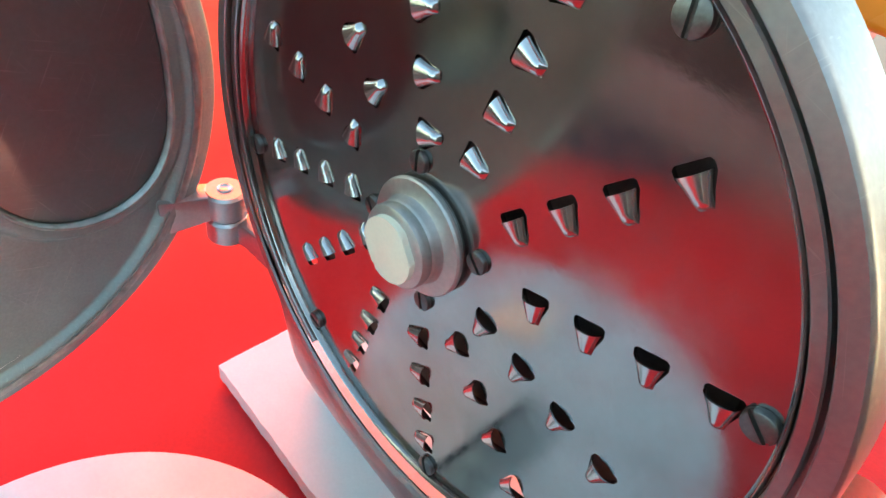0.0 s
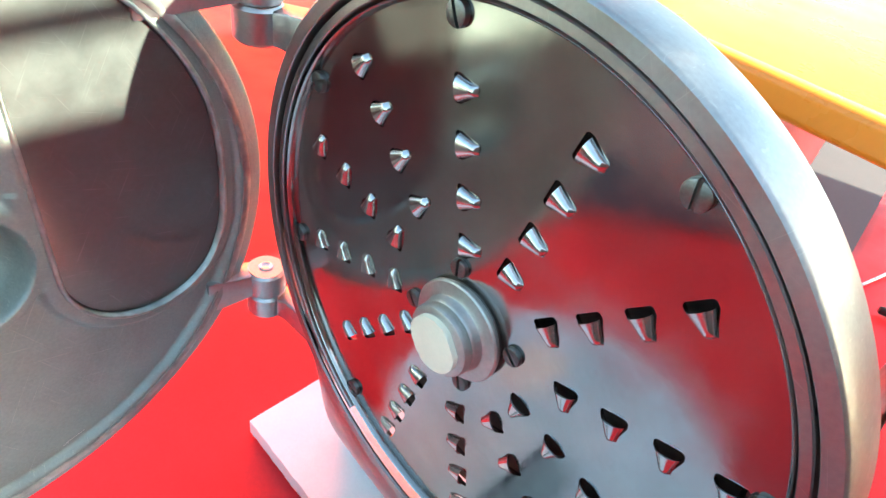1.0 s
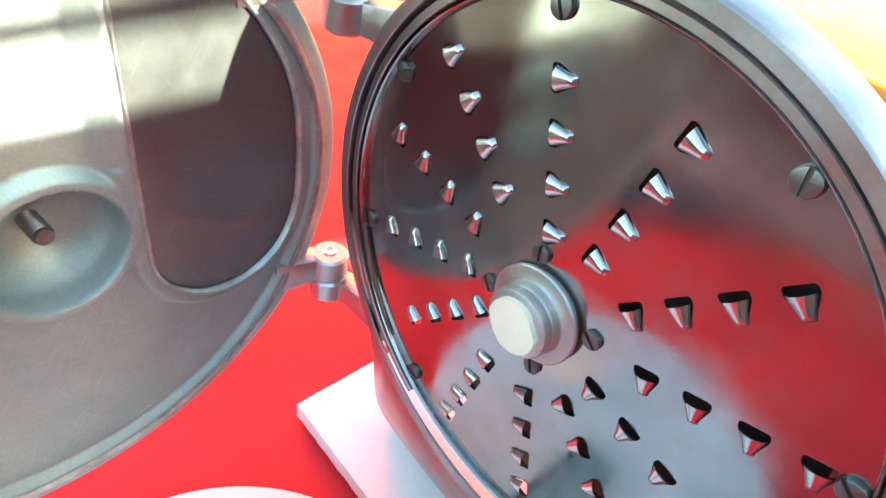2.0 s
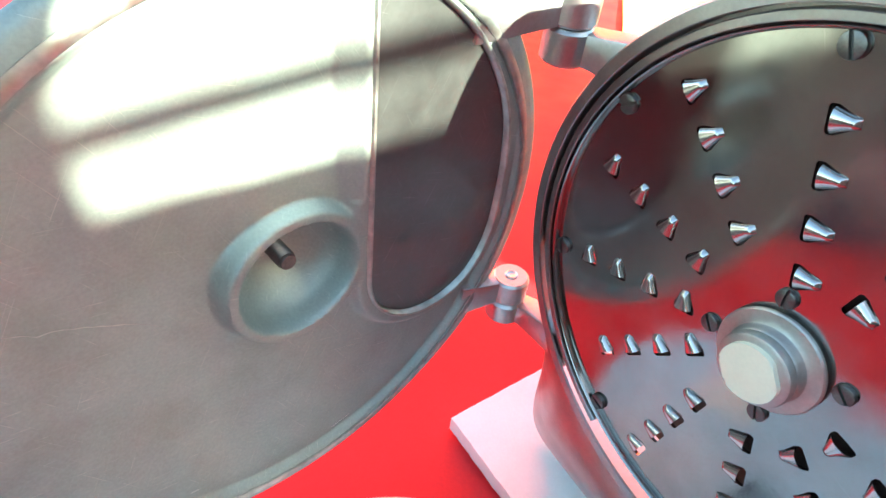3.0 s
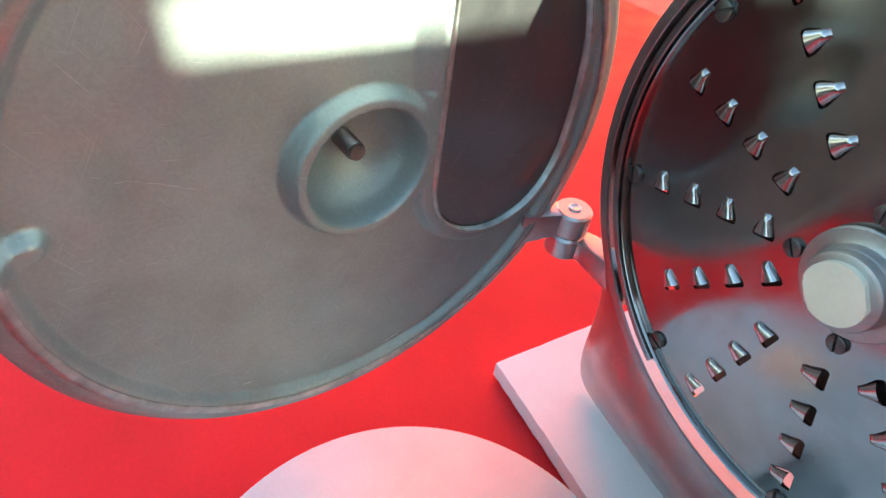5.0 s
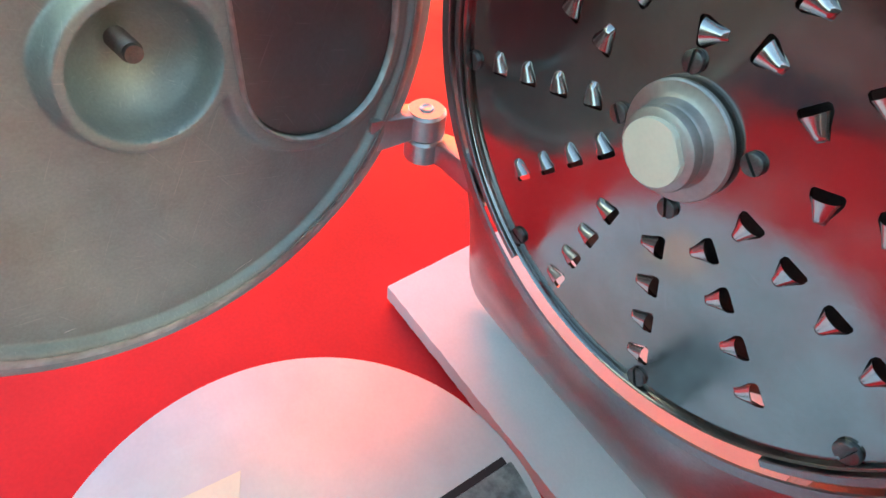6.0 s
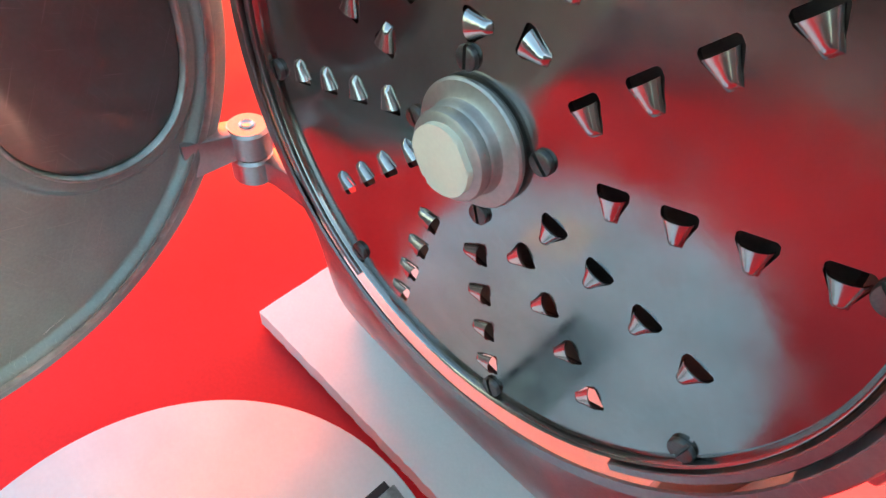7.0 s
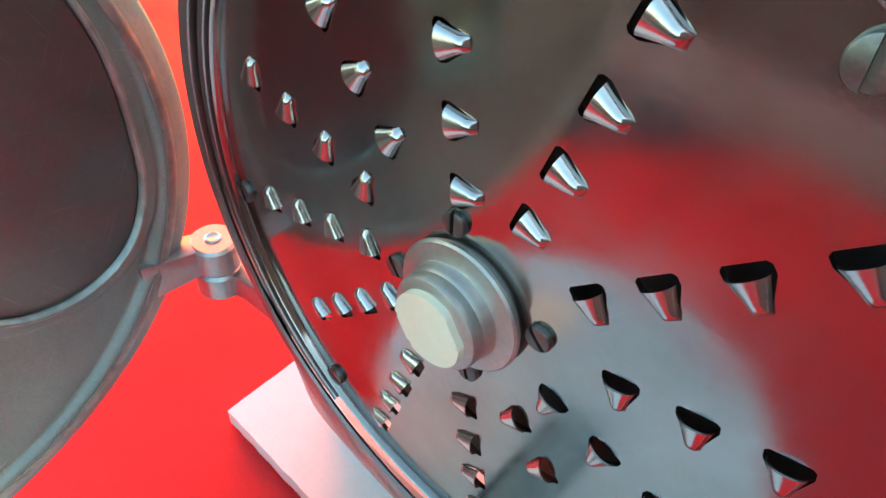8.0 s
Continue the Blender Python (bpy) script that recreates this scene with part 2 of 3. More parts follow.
# The cutter: one casting with flange, outlet, hinge, lid
cutter = thing("vegetable_cutter", "cast aluminium vegetable cutter head with its hinged lid open", "food cutter", pose(0, 0, AXIS_Z))
RING = [(0.1015, 0.010), (0.1015, -0.0050), (0.1018, -0.0054), (0.1056, -0.0055), (0.1062, -0.0051), (0.1065, -0.0044),
        (0.1067, 0.002), (0.1068, 0.0105), (0.1060, 0.0128), (0.1036, 0.0130)]
part("flange", lathe(RING, 130, -14, 194), FLANGE, cutter, "machined flange ring")
LIP = [(0.1016, -0.0044), (0.1018, -0.0054), (0.1056, -0.0055), (0.1062, -0.0051), (0.1064, -0.0044), (0.1064, -0.0030), (0.1050, -0.0034)]
part("flange_lip", lathe(LIP, 100, 194, 346), FLANGE, cutter, "machined flange ring")
LEDGE = [(0.0973, 0.006), (0.0973, -0.0034), (0.0976, -0.0038), (0.0998, -0.0038), (0.1002, -0.0034), (0.1002, 0.0015), (0.1014, 0.0015), (0.1014, 0.006)]
part("inner_ring", lathe(LEDGE, 150, -46, 244), RINGS, cutter, "bright inner ring beside the grating disc")
PLATE_BACK = [(0.0, 0.011), (0.0850, 0.011), (0.0862, 0.0122), (0.0850, 0.014), (0.0, 0.014)]
part("back_plate", lathe(PLATE_BACK, 60, closed=False), BROWN, cutter, "dull brownish ejector plate behind the disc")
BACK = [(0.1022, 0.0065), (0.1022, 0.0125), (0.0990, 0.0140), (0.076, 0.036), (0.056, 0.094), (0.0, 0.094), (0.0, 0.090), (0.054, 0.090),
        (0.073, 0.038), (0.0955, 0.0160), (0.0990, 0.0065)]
# casing coloured near black so the tooth openings look unlit
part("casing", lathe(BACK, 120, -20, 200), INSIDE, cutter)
# outlet: a skirt that widens from the round lip to an arch on the board
Z0, W2 = 0.0125 - AXIS_Z, 0.1040


def arch_point(deg):
    c, q = math.cos(radians(deg)), math.sin(radians(deg))
    inv = ((abs(c) / W2) ** 14 + (max(-q, 0) / -Z0) ** 14) ** (1 / 14)
    return c / inv, q / inv


bm = bmesh.new()
NV, NU = 14, 110


def skirt(shrink, push):
    cols = []
    for i in range(NU + 1):
        deg = 181 + 178 * i / NU
        ax, az = arch_point(deg)
        cx, cz = 0.1055 * math.cos(radians(deg)), 0.1055 * math.sin(radians(deg))
        col = []
        for j in range(NV + 1):
            v = j / NV
            k = v ** 0.95
            x, z = cx + (ax - cx) * k, cz + (az - cz) * k
            col.append(bm.verts.new((x * shrink, -0.0036 + push + 0.0356 * v ** 1.6, z if j == NV else z * shrink)))
        # unseen rearward run, kept on the right only, added to block low sun
        for y in (0.05, 0.10, 0.20):
            col.append(bm.verts.new((ax * shrink, y + push, az)))
        cols.append(col)
    for i in range(NU):
        for j in range(NV + 3):
            x = cols[i][j].co.x
            if j >= NV and (abs(x) < W2 * 0.9 or x < 0):
                continue
            bm.faces.new((cols[i][j], cols[i + 1][j], cols[i + 1][j + 1], cols[i][j + 1]))
    return cols


outer_cols, inner_cols = skirt(1.0, 0.0), skirt(0.985, 0.0008)
for i in range(NU):
    if abs(outer_cols[i][NV].co.x) < W2 * 0.9:
        bm.faces.new((outer_cols[i][NV], outer_cols[i + 1][NV], inner_cols[i + 1][NV], inner_cols[i][NV]))
for v in [v for v in bm.verts if not v.link_faces]:
    bm.verts.remove(v)
part("outlet_skirt", bm, SKIRT, cutter, "smooth outlet skirt down to the board", 60)

part("outlet_cheek", box(0.0815, 0.1005, 0.020, 0.198, 0.0128 - AXIS_Z, -0.068, 0.002), RINGS, cutter, "dull inner cheek of the outlet")

# Hinge: fixed knuckles with arms on the flange
HX, HY = -0.1100, -0.005
HINGE = ((0.1255, 0.138, 0.151), (0.2570, 0.2705, 0.284))


def knuckle(z0, z1, r=0.0088):
    bm = lathe([(0.0, z0), (r - 0.0012, z0), (r, z0 + 0.0012), (r, z1 - 0.0012), (r - 0.0012, z1), (0.0, z1)], 40, closed=False)
    bmesh.ops.rotate(bm, verts=bm.verts, cent=(0, 0, 0), matrix=Matrix.Rotation(radians(90), 3, "X"))
    return bm


def arm(z0, z1, pts, w0, w1):
    """A cast arm along pts, from width w0 to w1."""
    bm = bmesh.new()
    sections = []
    for i, p in enumerate(pts):
        d = Vector(pts[min(i + 1, len(pts) - 1)]) - Vector(pts[max(i - 1, 0)])
        s = Vector((-d.y, d.x)).normalized() * (w0 + (w1 - w0) * i / (len(pts) - 1)) / 2
        grow = 0.003 * (i / (len(pts) - 1)) ** 2
        sections.append([bm.verts.new((p[0] + s.x * k, p[1] + s.y * k, z)) for k, z in ((-1, z0 - grow), (1, z0 - grow), (1, z1 + grow), (-1, z1 + grow))])
    for a, b in zip(sections, sections[1:]):
        for j in range(4):
            bm.faces.new((a[j], a[(j + 1) % 4], b[(j + 1) % 4], b[j]))
    bm.faces.new(sections[0]), bm.faces.new(sections[-1][::-1])
    bmesh.ops.bevel(bm, geom=bm.edges[:], offset=0.0012, segments=2, affect="EDGES", profile=0.5)
    return bm


for z0, z1, z2 in HINGE:
    dz = -AXIS_Z
    kn = part("knuckle", knuckle(z0, z1 - 0.0004), DULL, cutter, "", 35, pose(HX, HY, dz))
    reach = 0.105 ** 2 - ((z0 + z1) / 2 - AXIS_Z) ** 2
    part("hinge_arm", arm(z0 + 0.001 + dz, z1 - 0.0015 + dz, [(HX, HY + 0.002), (HX + 0.010, HY + 0.007), (-math.sqrt(reach) + 0.002, 0.006)], 0.011, 0.012), DULL, cutter)

# Lid: a relief of rim, floor, bowl, rib, feed recess
LID_N, LID_E = Vector((0.9866, 0.163, 0)), Vector((-0.163, 0.9866, 0))
LID_C = Vector((-0.0954, -0.1145, 0.206 - AXIS_Z))
LID_M = Matrix(((LID_E.x, LID_N.x * -1, 0, LID_C.x), (LID_E.y, LID_N.y * -1, 0, LID_C.y), (0, 0, 1, LID_C.z), (0, 0, 0, 1)))
LID_R = 0.1050
RIM_A, RIM_B = 0.0028, -0.0041


def blend(a, b, x):
    x = min(max((x - a) / (b - a), 0.0), 1.0)
    return x * x * (3 - 2 * x)


def smax(vals, k=0.004):
    m = max(vals)
    return m + k * math.log(sum(math.exp((v - m) / k) for v in vals))


def feed_edge(a, b):
    """Distance outside (+) or inside (-) of the D-shaped feed opening."""
    r = math.hypot(a, b)
    low = math.hypot(a - 0.063, min(b + 0.016, 0.0)) - 0.0325
    return smax([r - 0.0965, low], 0.0022)


def lid_depth(a, b):
    r = math.hypot(a - RIM_A, b - RIM_B)
    d = 0.0034 * (1 - blend(0.0962, 0.1000, r))
    d += 0.0022 * (1 - blend(0.02, 0.10, r))
    # dished floor on the free side
    d += 0.0050 * (1 - blend(0.050, 0.0985, r)) * blend(0.0, 0.03, -a)
    # deeper chute wall in the upper half, beside the slope
    up = blend(0.012, 0.06, b) * blend(-0.045, 0.010, a)
    d += 0.0036 * up * (1 - blend(0.078, 0.099, r))
    # straight slope up to the lip of the feed opening
    slope = min(max((a - 0.0207) / 0.0072, 0.0), 1.0) * blend(0.010, 0.016, b) * (1 - blend(0.094, 0.099, r))
    d += (0.0008 - d) * slope
    # lip round the feed opening
    fe = feed_edge(a, b)
    if a > 0.022 and b < 0.02:
        d += (0.0010 - d) * (1 - blend(0.0045, 0.0080, fe)) * blend(0.022, 0.027, a)
    elif a > 0.03:
        d += (0.0010 - d) * (1 - blend(0.0045, 0.0080, fe))
    d += (0.0115 - d) * (1 - blend(-0.0003, 0.0006, fe))
    # bowl with its raised ring
    s = math.hypot(a - 0.004, b + 0.0025)
    d += (0.0014 - d) * (1 - blend(0.0248, 0.0282, s)) * blend(-0.0005, 0.0015, fe)
    if s < 0.0222:
        bowl = 0.0215 * math.sqrt(max(0.0, 1 - (s / 0.0222) ** 2)) ** 0.9
        edge = blend(-0.0006, 0.0024, 0.0222 - s)
        d = max(d, bowl * edge + d * (1 - edge))
    # cast pad near the free edge
    c = math.cos(radians(12)) * (a + 0.095) + math.sin(radians(12)) * (b - 0.004)
    e = -math.sin(radians(12)) * (a + 0.095) + math.cos(radians(12)) * (b - 0.004)
    pad = math.hypot(max(abs(c) - 0.006, 0), e)
    d -= 0.0042 * (1 - blend(0.0022, 0.0052, pad)) * (1 if r < 0.1 else 0.4)
    return d


lid = new("lid")
lid.parent = cutter
lid.matrix_basis = LID_M
lid["label"] = "open cast aluminium lid with bowl and feed recess"
bm = bmesh.new()
SEG, STEP, INNER = 480, 0.00075, 0.0962
count = int(0.101 / STEP)
cells = {}
for i in range(-count, count + 1):
    for j in range(-count, count + 1):
        a, b = i * STEP + 0.0001, j * STEP
        r = math.hypot(a - RIM_A, b - RIM_B)
        if r < INNER:
            cells[i, j] = bm.verts.new((a, lid_depth(a, b) + 0.00004 * blend(0.0935, 0.0945, r), b))
for (i, j), v in cells.items():
    quad = [v, cells.get((i + 1, j)), cells.get((i + 1, j + 1)), cells.get((i, j + 1))]
    if all(quad):
        bm.faces.new(quad)
radii = [0.0948 + (LID_R - 0.0008 - 0.0948) * k / 22 for k in range(23)] + [LID_R]
rings = []
for r in radii:
    ring = []
    for i in range(SEG):
        t = 2 * math.pi * i / SEG
        a, b = RIM_A + r * math.cos(t), RIM_B + r * math.sin(t)
        dent = 0.00025 * noise.noise((a * 160, b * 160, 2.0)) * blend(0.1005, LID_R, r)
        ring.append(bm.verts.new((a, lid_depth(a, b) + dent + (0.0003 if r == LID_R else 0), b)))
    rings.append(ring)
for y, r in ((0.0006, LID_R + 0.0016), (0.0015, LID_R + 0.0033), (0.0028, LID_R + 0.0046), (0.0042, LID_R + 0.0051), (0.0056, LID_R + 0.0046),
             (0.0068, LID_R + 0.0028), (0.0082, LID_R - 0.001), (0.0120, LID_R - 0.014), (0.024, 0.06), (0.025, 0.03)):
    side = 0.0014 if r > LID_R + 0.003 else 0.0
    ring = []
    for i in range(SEG):
        t = 2 * math.pi * i / SEG
        rr = r + side * blend(0.45, 0.8, math.cos(t))
        ring.append(bm.verts.new((RIM_A + rr * math.cos(t), y, RIM_B + rr * math.sin(t))))
    rings.append(ring)
for p, q in zip(rings, rings[1:]):
    for i in range(SEG):
        k = (i + 1) % SEG
        bm.faces.new((p[i], q[i], q[k], p[k]))
bm.faces.new(rings[-1][::-1])
part("lid_body", bm, CAST, lid, "matt cast aluminium", 50)

bm = lathe([(0.1004, 0.001), (0.1004, -0.0004), (0.1007, -0.0006), (0.1030, -0.0006), (0.1038, -0.0003), (0.1038, 0.001)], 240)
part("rim_face", bm, WORN, lid, "worn bright sealing rim", 40, pose(RIM_A, 0, RIM_B))



def weal(name, pts, width, rise, mat, label=""):
    """A low raised line in the casting along (a, b) pairs."""
    bm = bmesh.new()
    line = []
    for p, q in zip(pts, pts[1:]):
        line += [Vector(p).lerp(Vector(q), k / 10) for k in range(10)]
    line.append(Vector(pts[-1]))
    rows, last = [], len(line) - 1
    for i, p in enumerate(line):
        d = (line[min(i + 1, last)] - line[max(i - 1, 0)]).normalized()
        side = Vector((-d.y, d.x))
        p = p + side * 0.0007 * noise.noise((p.x * 240, p.y * 240, 7.0))
        w = width * (0.25 + 0.75 * abs(noise.noise((p.x * 330, p.y * 330, 1.0)))) * math.sin(math.pi * (i + 0.4) / (last + 0.8)) ** 0.5
        rows.append([bm.verts.new((p.x + side.x * w * k, lid_depth(p.x, p.y) - h, p.y + side.y * w * k)) for k, h in ((-1, -0.0003), (-0.4, rise), (0.4, rise), (1, -0.0003))])
    for a, b in zip(rows, rows[1:]):
        for k in range(3):
            bm.faces.new((a[k], a[k + 1], b[k + 1], b[k]))
    return part(name, bm, mat, lid, label, 60)


weal("casting_vein", [(-0.0734, 0.0195), (-0.0669, 0.0144), (-0.0614, 0.0121), (-0.053, 0.0064), (-0.0443, 0.0007), (-0.037, -0.0053)], 0.0006, 0.00012, WORN, "pale casting vein")
weal("nick", [(-0.0465, -0.0837), (-0.0433, -0.0853)], 0.0004, 0.0001, MACHINED, "bright nick")
weal("nick", [(0.0142, -0.0985), (0.0188, -0.0976), (0.0234, -0.0962)], 0.0004, 0.0001, MACHINED, "bright nick")

# machined plate in the feed recess
def feed_outline(level, count=360):
    pts = []
    for i in range(count):
        t = 2 * math.pi * i / count
        cx, cz = 0.062, 0.018
        lo_r, hi_r = 0.0, 0.12
        for _ in range(30):
            mid = (lo_r + hi_r) / 2
            if feed_edge(cx + mid * math.cos(t), cz + mid * math.sin(t)) < level:
                lo_r = mid
            else:
                hi_r = mid
        pts.append((cx + lo_r * math.cos(t), cz + lo_r * math.sin(t)))
    return pts


outline = feed_outline(-0.0007)
bm = bmesh.new()
rows = []
for level, y in ((-0.0003, 0.006), (-0.0003, -0.0001), (0.0003, -0.0005), (0.0010, -0.0002), (0.0014, 0.0030)):
    rows.append([bm.verts.new((x, y, z)) for x, z in feed_outline(level)])
for p, q in zip(rows, rows[1:]):
    for i in range(360):
        k = (i + 1) % 360
        bm.faces.new((p[i], p[k], q[k], q[i]))
part("opening_bead", bm, WORN, lid, "worn bright edge round the feed opening", 60)
part("feed_plate", prism(outline, 0.0024, 0.0112), FEED, lid, "smooth polished D-shaped plate", 30)

# stud in the bowl
profile = [(0.0, 0.0)]
for i in range(14):
    y = 0.0009 * i
    profile += [(0.0034, y), (0.0029, y + 0.00045)]
profile += [(0.0030, 0.0130), (0.0027, 0.0136), (0.0, 0.0137)]
bm = lathe(profile, 28, closed=False)
part("threaded_stud", bm, SCREW, lid, "threaded steel stud", 25, pose(0.0035, 0.0225, 0.0, 180))
LID_INV = LID_M.inverted()
for z0, z1, z2 in HINGE:
    p = LID_INV @ Vector((HX, HY, -AXIS_Z))
    kn = part("lid_knuckle", knuckle(z1, z2), DULL, lid, "", 35, Matrix.Translation(p))
    zc = (z1 + z2) / 2 - 0.206
    edge_a = RIM_A + math.sqrt(LID_R ** 2 - (zc - RIM_B) ** 2)
    bm = arm(z1 + 0.0008 - 0.206, z2 - 0.0012 - 0.206, [(p.x, p.y), (p.x - 0.006, p.y + 0.004), (edge_a - 0.006, 0.006)], 0.012, 0.010)
    part("lid_arm", bm, DULL, lid)
    bm = lathe([(0.0, 0.0), (0.0033, 0.0), (0.0031, -0.0005), (0.0024, -0.0008), (0.0014, -0.0003), (0.0, -0.0003)], 20, closed=False)
    part("hinge_pin", bm, MACHINED, lid, "", 30, Matrix.Translation(p + Vector((0, 0, z2))) @ pose(0, 0, 0, 90).inverted())

# Grating disc
disc = thing("grating_disc", "shiny steel grating disc with stamped teeth, mounted in the cutter", "grating disc", pose(0, 0, AXIS_Z))
DISC_R = 0.0962
TOOTH_L, TOOTH_W, SLOT = 0.0086, 0.0080, 0.0024
teeth = []
for k in range(12):
    ang = 16.7 + 30 * k
    start = 0.0808 - 0.0036 * (k % 4)
    for j in range(4):
        r0 = start - 0.015 * j
        teeth.append((r0 + TOOTH_W / 2, ang))


def tooth_matrix(r, ang):
    """Local x outwards, local z along the disc's turn, y into the disc."""
    a = radians(ang)
    return Matrix(((math.cos(a), 0, -math.sin(a), r * math.cos(a)), (0, 1, 0, 0), (math.sin(a), 0, math.cos(a), r * math.sin(a)), (0, 0, 0, 1)))


foot = [(-TOOTH_W / 2, -SLOT), (-0.0013, -TOOTH_L + 0.0007), (-0.0007, -TOOTH_L), (0.0007, -TOOTH_L), (0.0013, -TOOTH_L + 0.0007),
        (TOOTH_W / 2, -SLOT), (TOOTH_W / 2, -0.0007), (TOOTH_W / 2 - 0.0007, 0.0), (-TOOTH_W / 2 + 0.0007, 0.0), (-TOOTH_W / 2, -0.0007)]
bm = bmesh.new()


def loop(points, y):
    vs = [bm.verts.new((x, y, z)) for x, z in points]
    return [bm.edges.new((vs[i], vs[(i + 1) % len(vs)])) for i in range(len(vs))]


loops = [[(DISC_R * math.cos(2 * math.pi * i / 200), DISC_R * math.sin(2 * math.pi * i / 200)) for i in range(200)]]
for r, ang in teeth:
    m = tooth_matrix(r, ang)
    loops.append([tuple((m @ Vector((x, 0, z))).xz) for x, z in foot])
edges = []
for pts in loops:
    edges += loop(pts, 0.0)
bmesh.ops.triangle_fill(bm, use_beauty=True, use_dissolve=False, edges=edges)
flat = bm.faces[:]
ret = bmesh.ops.extrude_face_region(bm, geom=flat)
for v in [g for g in ret["geom"] if isinstance(g, bmesh.types.BMVert)]:
    v.co.y += 0.0014
part("plate", bm, PLATE, disc, "mirror-like steel plate", 0)
part("rolled_rim", lathe([(0.0952, -0.0002), (0.0955, -0.0018), (0.0958, -0.0024), (0.0962, -0.0027), (0.0966, -0.0024), (0.0968, -0.0018), (0.0968, 0.0014), (0.0960, 0.0014)], 200),
     PLATE, disc, "bright rolled rim")

bm = bmesh.new()
NT, NA = 8, 12
shell = []
for i in range(NT + 1):
    v = i / NT
    half = (TOOTH_W / 2 - 0.0006) * (1 - v) ** 1.15 + 0.0013 * v
    height = 0.0023 * (1 - 0.30 * v) * math.sqrt(max(0.0, 1 - max(0.0, (v - 0.72) / 0.28) ** 2)) + 0.0001
    ring = []
    for j in range(NA + 1):
        t = math.pi * j / NA
        cc = math.cos(t)
        ring.append(((half + 0.0001) * math.copysign(abs(cc) ** 0.9, cc), -height * math.sin(t), -SLOT * 0.8 - (TOOTH_L - SLOT * 0.8) * v))
    shell.append(ring)
outer = [[bm.verts.new(p) for p in ring] for ring in shell]
inner = [[bm.verts.new((p[0] * 0.92, p[1] * 0.88 + 0.0002, p[2] * 0.96 - 0.0001)) for p in ring] for ring in shell]
for g in (outer, inner):
    for i in range(NT):
        for j in range(NA):
            bm.faces.new((g[i][j], g[i + 1][j], g[i + 1][j + 1], g[i][j + 1]))
for j in range(NA):
    bm.faces.new((outer[0][j], outer[0][j + 1], inner[0][j + 1], inner[0][j]))
first = part("tooth", bm, TOOTH, disc, "", 50, tooth_matrix(*teeth[0]))
for r, ang in teeth[1:]:
    o = first.copy()
    scene.collection.objects.link(o)
    o.matrix_basis = tooth_matrix(r, ang)


def screw_mesh(r, h):
    """Slotted head that faces -y."""
    bm = bmesh.new()
    steps = 32
    slot = r * 0.16
    prof = [(1.0, 0.0), (1.0, -0.55), (0.93, -0.82), (0.8, -0.95), (0.0, -1.0)]
    for side in (1, -1):
        pts = []
        for i in range(steps // 2 + 1):
            a = math.asin(slot / r) + (math.pi - 2 * math.asin(slot / r)) * i / (steps // 2)
            pts.append((math.cos(a), side * math.sin(a)))
        rows = []
        for k, (f, y) in enumerate(prof):
            row = []
            for c, s in pts:
                x, z = r * f * c, max(r * f * abs(s), slot) * side
                row.append(bm.verts.new((x, y * h, z)))
            rows.append(row)
        for p, q in zip(rows, rows[1:]):
            for i in range(len(pts) - 1):
                bm.faces.new((p[i], p[i + 1], q[i + 1], q[i]))
        side_pts = [r_[0] for r_ in rows] + [r_[-1] for r_ in rows[::-1]]
        bm.faces.new(side_pts)
    bm2 = lathe([(0.0, -0.3 * h), (r * 0.97, -0.3 * h), (r * 0.97, 0.0002)], steps, closed=False)
    tmp = bpy.data.meshes.new("tmp")
    bm2.to_mesh(tmp)
    bm2.free()
    bm.from_mesh(tmp)
    bpy.data.meshes.remove(tmp)
    bmesh.ops.remove_doubles(bm, verts=bm.verts, dist=1e-6)
    return bm


big = None
for k in range(8):
    a = radians(15 + 45 * k)
    m = pose(0.092 * math.cos(a), -0.0001, 0.092 * math.sin(a), 0, [37, 83, 61, 148, 70, 15, 62, 97][k], 0)
    if big is None:
        big = part("screw", screw_mesh(0.0036, 0.0018), SCREW, disc, "dark slotted screw", 30, m)
    else:
        o = big.copy()
        scene.collection.objects.link(o)
        o.matrix_basis = m
for k, (a, turn) in enumerate(((105, 84), (18, 40), (-75, 68), (192, 50))):
    o = big.copy()
    scene.collection.objects.link(o)
    o.matrix_basis = pose(0.0215 * math.cos(radians(a)), -0.0001, 0.0215 * math.sin(radians(a)), 0, turn, 0) @ Matrix.Scale(0.9, 4)

HUB = [(0.0, 0.002), (0.0160, 0.002), (0.0160, -0.0006), (0.0169, -0.0010), (0.0173, -0.0016), (0.0173, -0.0025), (0.0168, -0.0031), (0.0140, -0.0034), (0.0128, -0.0040),
       (0.0124, -0.0048), (0.0123, -0.0061), (0.0120, -0.0067), (0.0118, -0.0070), (0.0119, -0.0074), (0.0121, -0.0080), (0.0121, -0.0093), (0.0117, -0.0102), (0.0106, -0.0108), (0.0, -0.0108)]
part("hub", lathe(HUB, 80, closed=False), SATIN, disc, "turned aluminium hub", 30)
cap = []
for x, z in arc(0, 0, 0.0095, 0, 360, 72)[:-1]:
    t = radians(-52)
    u, v = x * math.cos(t) + z * math.sin(t), -x * math.sin(t) + z * math.cos(t)
    v = max(min(v, 0.0087), -0.0087)
    cap.append((u * math.cos(t) - v * math.sin(t), u * math.sin(t) + v * math.cos(t)))
bm = prism(cap, -0.0127, -0.0105)
bmesh.ops.bevel(bm, geom=[e for e in bm.edges if all(v.co.y < -0.0126 for v in e.verts)], offset=0.0008, segments=3, affect="EDGES", profile=0.5)
part("cap", bm, IVORY, disc, "ivory plastic cap with flats", 30)

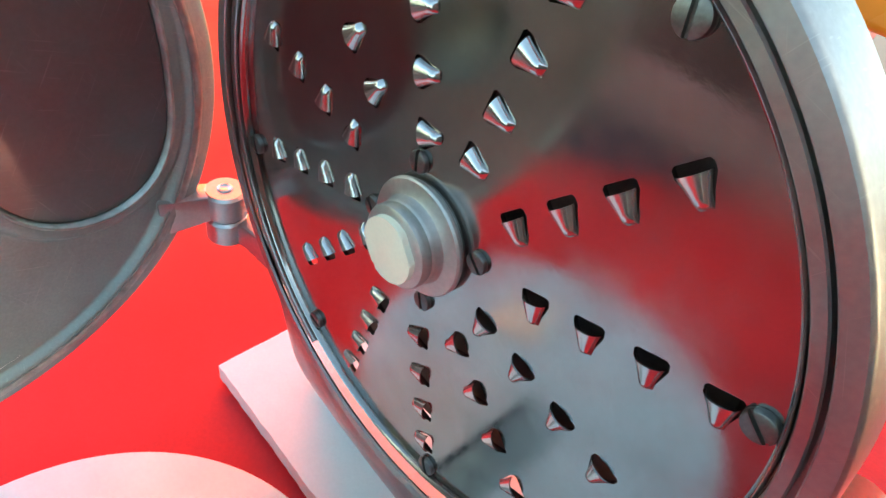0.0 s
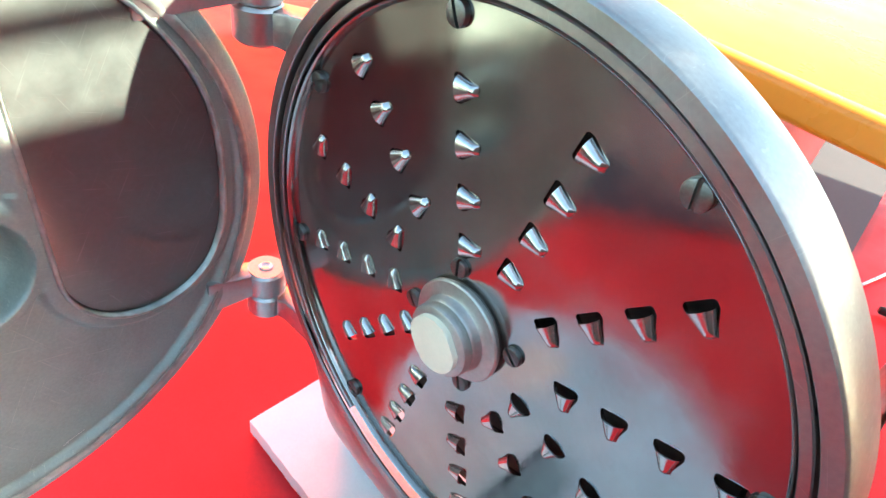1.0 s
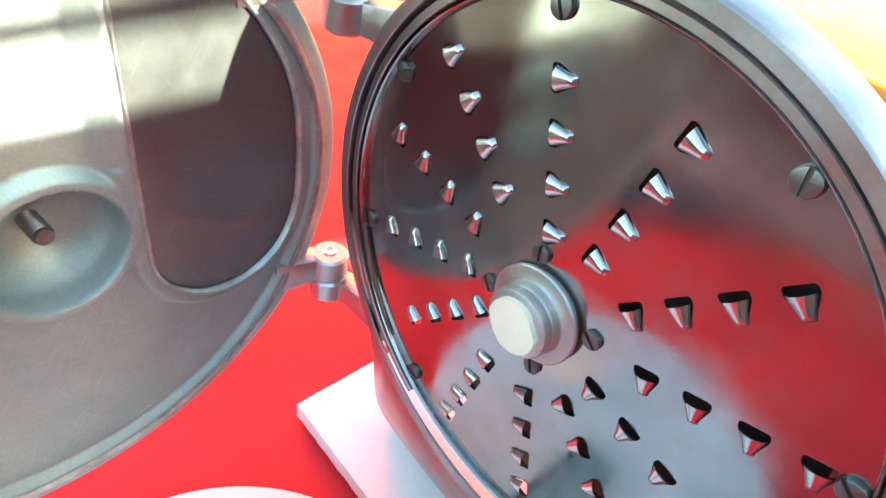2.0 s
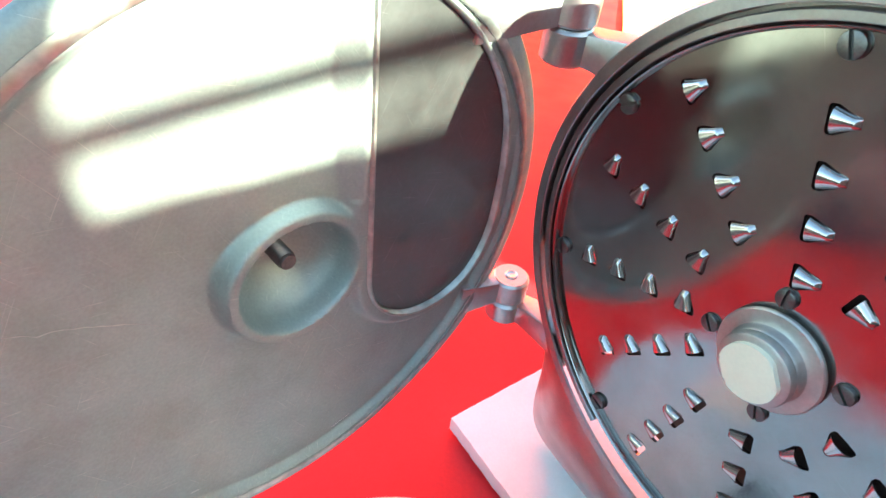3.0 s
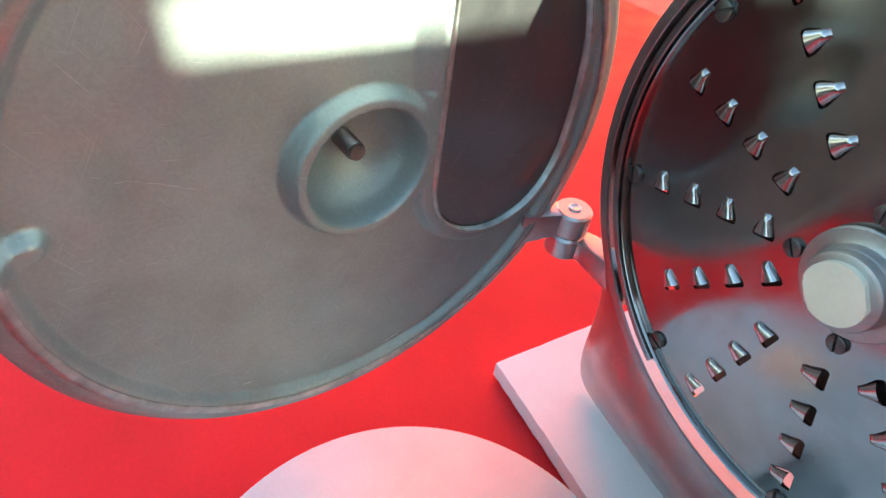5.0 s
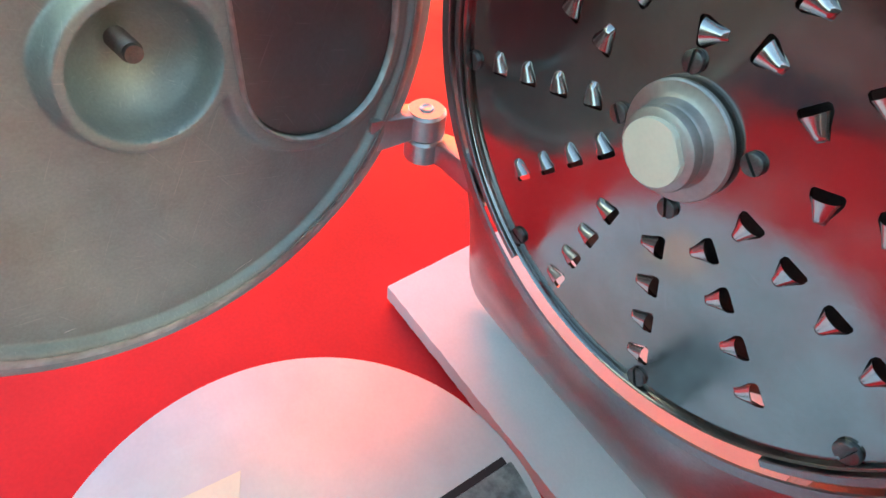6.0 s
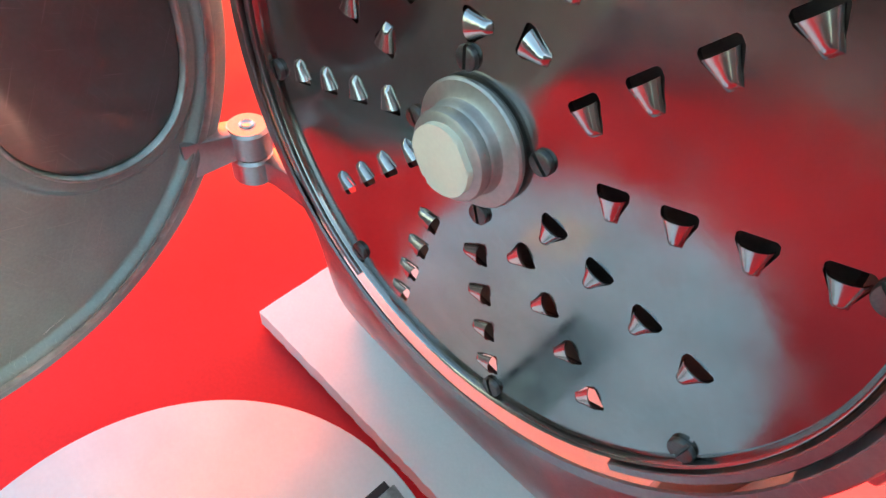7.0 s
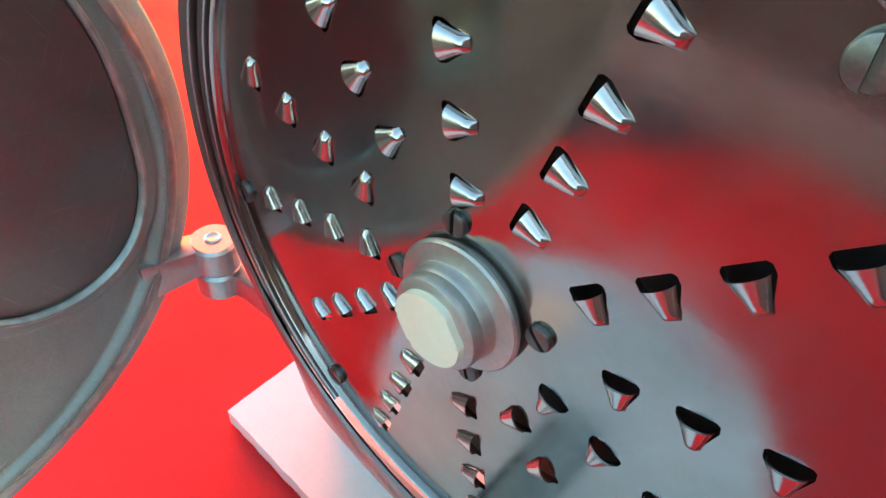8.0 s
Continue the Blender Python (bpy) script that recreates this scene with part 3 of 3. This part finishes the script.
# Slicing disc lying in front of the cutter
slicer = thing("slicing_disc", "bare aluminium slicing disc lying on its hub on the red cloth", "slicing disc", pose(0.0, -0.124, 0.036))


def turned(profile, steps=120):
    bm = lathe(profile, steps, closed=False)
    bmesh.ops.rotate(bm, verts=bm.verts, cent=(0, 0, 0), matrix=Matrix.Rotation(radians(90), 3, "X"))
    return bm


part("plate", turned([(0.0, -0.002), (0.1035, -0.002), (0.1045, -0.0012), (0.1045, -0.0006), (0.1040, 0.0), (0.0, 0.0)]), TURNED, slicer, "matt brushed aluminium plate")
part("hub", turned([(0.0, -0.0356), (0.018, -0.0356), (0.019, -0.034), (0.019, -0.0018), (0.0, -0.0018)], 48), DULL, slicer)
part("slot", box(0.0, 0.0036, 0.012, 0.0978, 0.0002, 0.0010), BLACK, slicer, "black knife slot", 30)
blade = [(0.0040, 0.0985)] + [(0.0042 + 0.0235 * i / 12, math.sqrt(0.1002 ** 2 - (0.0042 + 0.0235 * i / 12) ** 2) - 0.0004) for i in range(13)] + [(0.0277, 0.012), (0.0040, 0.012)]
bm = bmesh.new()
lo = [bm.verts.new((x, y, 0.0002)) for x, y in blade]
hi = [bm.verts.new((x, y, 0.0016)) for x, y in blade]
bm.faces.new(hi), bm.faces.new(lo[::-1])
for i in range(len(blade)):
    k = (i + 1) % len(blade)
    bm.faces.new((lo[i], lo[k], hi[k], hi[i]))
part("blade", bm, BLADE, slicer, "mottled grey knife", 30)

# Behind the cutter
part("motor_housing", box(-0.085, -0.005, 0.20, 0.40, -AXIS_Z, 0.2727 - AXIS_Z, 0.006, 3), GREY, cutter, "grey painted motor housing")
part("latch_lug", box(0.094, 0.117, 0.020, 0.034, -0.040, -0.010, 0.003, 3), DULL, cutter, "bright latch lug")
bm = lathe([(0.0, 0.0), (0.007, 0.0), (0.0085, 0.0012), (0.0085, 0.0128), (0.007, 0.014), (0.0, 0.014)], 36, closed=False)
part("latch_roller", bm, MACHINED, cutter, "bright latch roller", 35, pose(0.116, 0.037, -0.022))
tray = thing("orange_tray", "shallow orange plastic tray resting on the motor housing", "tray")
part("tray_base", box(-0.06, 0.36, 0.100, 0.45, 0.2730, 0.2770, 0.001), ORANGE, tray)
for b in ((-0.06, 0.36, 0.0915, 0.101), (-0.06, 0.36, 0.449, 0.458), (-0.069, -0.06, 0.0915, 0.458), (0.36, 0.369, 0.0915, 0.458)):
    part("tray_rim", box(b[0], b[1], b[2], b[3], 0.2728, 0.2850, 0.003, 3), ORANGE, tray)

# Yellow sheet painted as sun glare behind, paper scrap, label on the slicing disc
def sheet(name, pts, z, mat, label, category, thick=0.001):
    bm = bmesh.new()
    lo = [bm.verts.new((x, y, z)) for x, y in pts]
    hi = [bm.verts.new((x, y, z + thick)) for x, y in pts]
    bm.faces.new(hi), bm.faces.new(lo[::-1])
    for i in range(len(pts)):
        k = (i + 1) % len(pts)
        bm.faces.new((lo[i], lo[k], hi[k], hi[i]))
    return tagged(finish(name, bm, mat, None, "", 0), label, category)


sheet("sunlit_yellow", [(-0.36, 0.37), (-0.62, 0.64), (-1.10, 1.12), (-1.0, 1.70), (-0.15, 1.70), (-0.15, 0.42), (-0.2, 0.37)], 0.0006, YELLOW,
      "yellow sheet standing in for the overexposed sunlit surface behind the cutter", "cloth")
sheet("yellow_paper", [(-1.16, -0.07), (-1.04, -0.072), (-0.975, -0.077), (-0.924, -0.074), (-0.896, -0.069), (-0.882, -0.058), (-0.879, -0.046), (-0.892, -0.028), (-0.915, -0.011), (-0.943, 0.012), (-1.0, 0.05), (-1.16, 0.05)], 0.0006, YELLOW,
      "torn yellow paper scrap on the red cloth", "paper")
sheet("cream_label", [(-0.0563, -0.1270), (-0.0590, -0.1640), (-0.0300, -0.1760), (-0.0240, -0.1420)], 0.0362, IVORY, "cream paper label stuck on the slicing disc", "label", 0.0004)
sheet("grey_mat", [(-0.30, 0.50), (0.045, 0.575), (0.018, 0.82), (-0.02, 1.25), (-0.36, 1.25)], 0.0022, MAT, "dark grey mat lying on the table behind the cutter", "mat", 0.004)

sheet("brown_mat", [(-0.255, -0.287), (-0.025, -0.516), (-0.60, -0.516), (-0.60, -0.30)], 0.0006, MAT, "dark grey-brown mat lying on the red cloth before the cutter", "mat", 0.003)


def rod(p, q, r, mat, name, parent, label=""):
    p, q = Vector(p), Vector(q)
    bm = lathe([(0.0, 0.0), (r * 0.8, 0.0), (r, r * 0.4), (r, (q - p).length - r * 0.4), (r * 0.7, (q - p).length), (0.0, (q - p).length)], 16, closed=False)
    return part(name, bm, mat, parent, label, 35, Matrix.Translation(p) @ (q - p).to_track_quat("Y", "Z").to_matrix().to_4x4())


skewer = thing("metal_skewer", "thin bright metal skewer lying on the red cloth", "skewer")
rod((0.070, 0.540, 0.0022), (0.098, 0.665, 0.0022), 0.0016, MACHINED, "shaft", skewer)
rod((0.098, 0.665, 0.0022), (0.103, 0.687, 0.0022), 0.0030, MACHINED, "grip", skewer)
pen = thing("black_pen", "black pen with a white cap on the red cloth", "pen")
rod((0.094, 0.5125, 0.0045), (0.122, 0.520, 0.0045), 0.0040, BLACK, "barrel", pen)
rod((0.122, 0.520, 0.0045), (0.165, 0.5315, 0.0045), 0.0044, WHITE, "pen_cap", pen, "white cap")
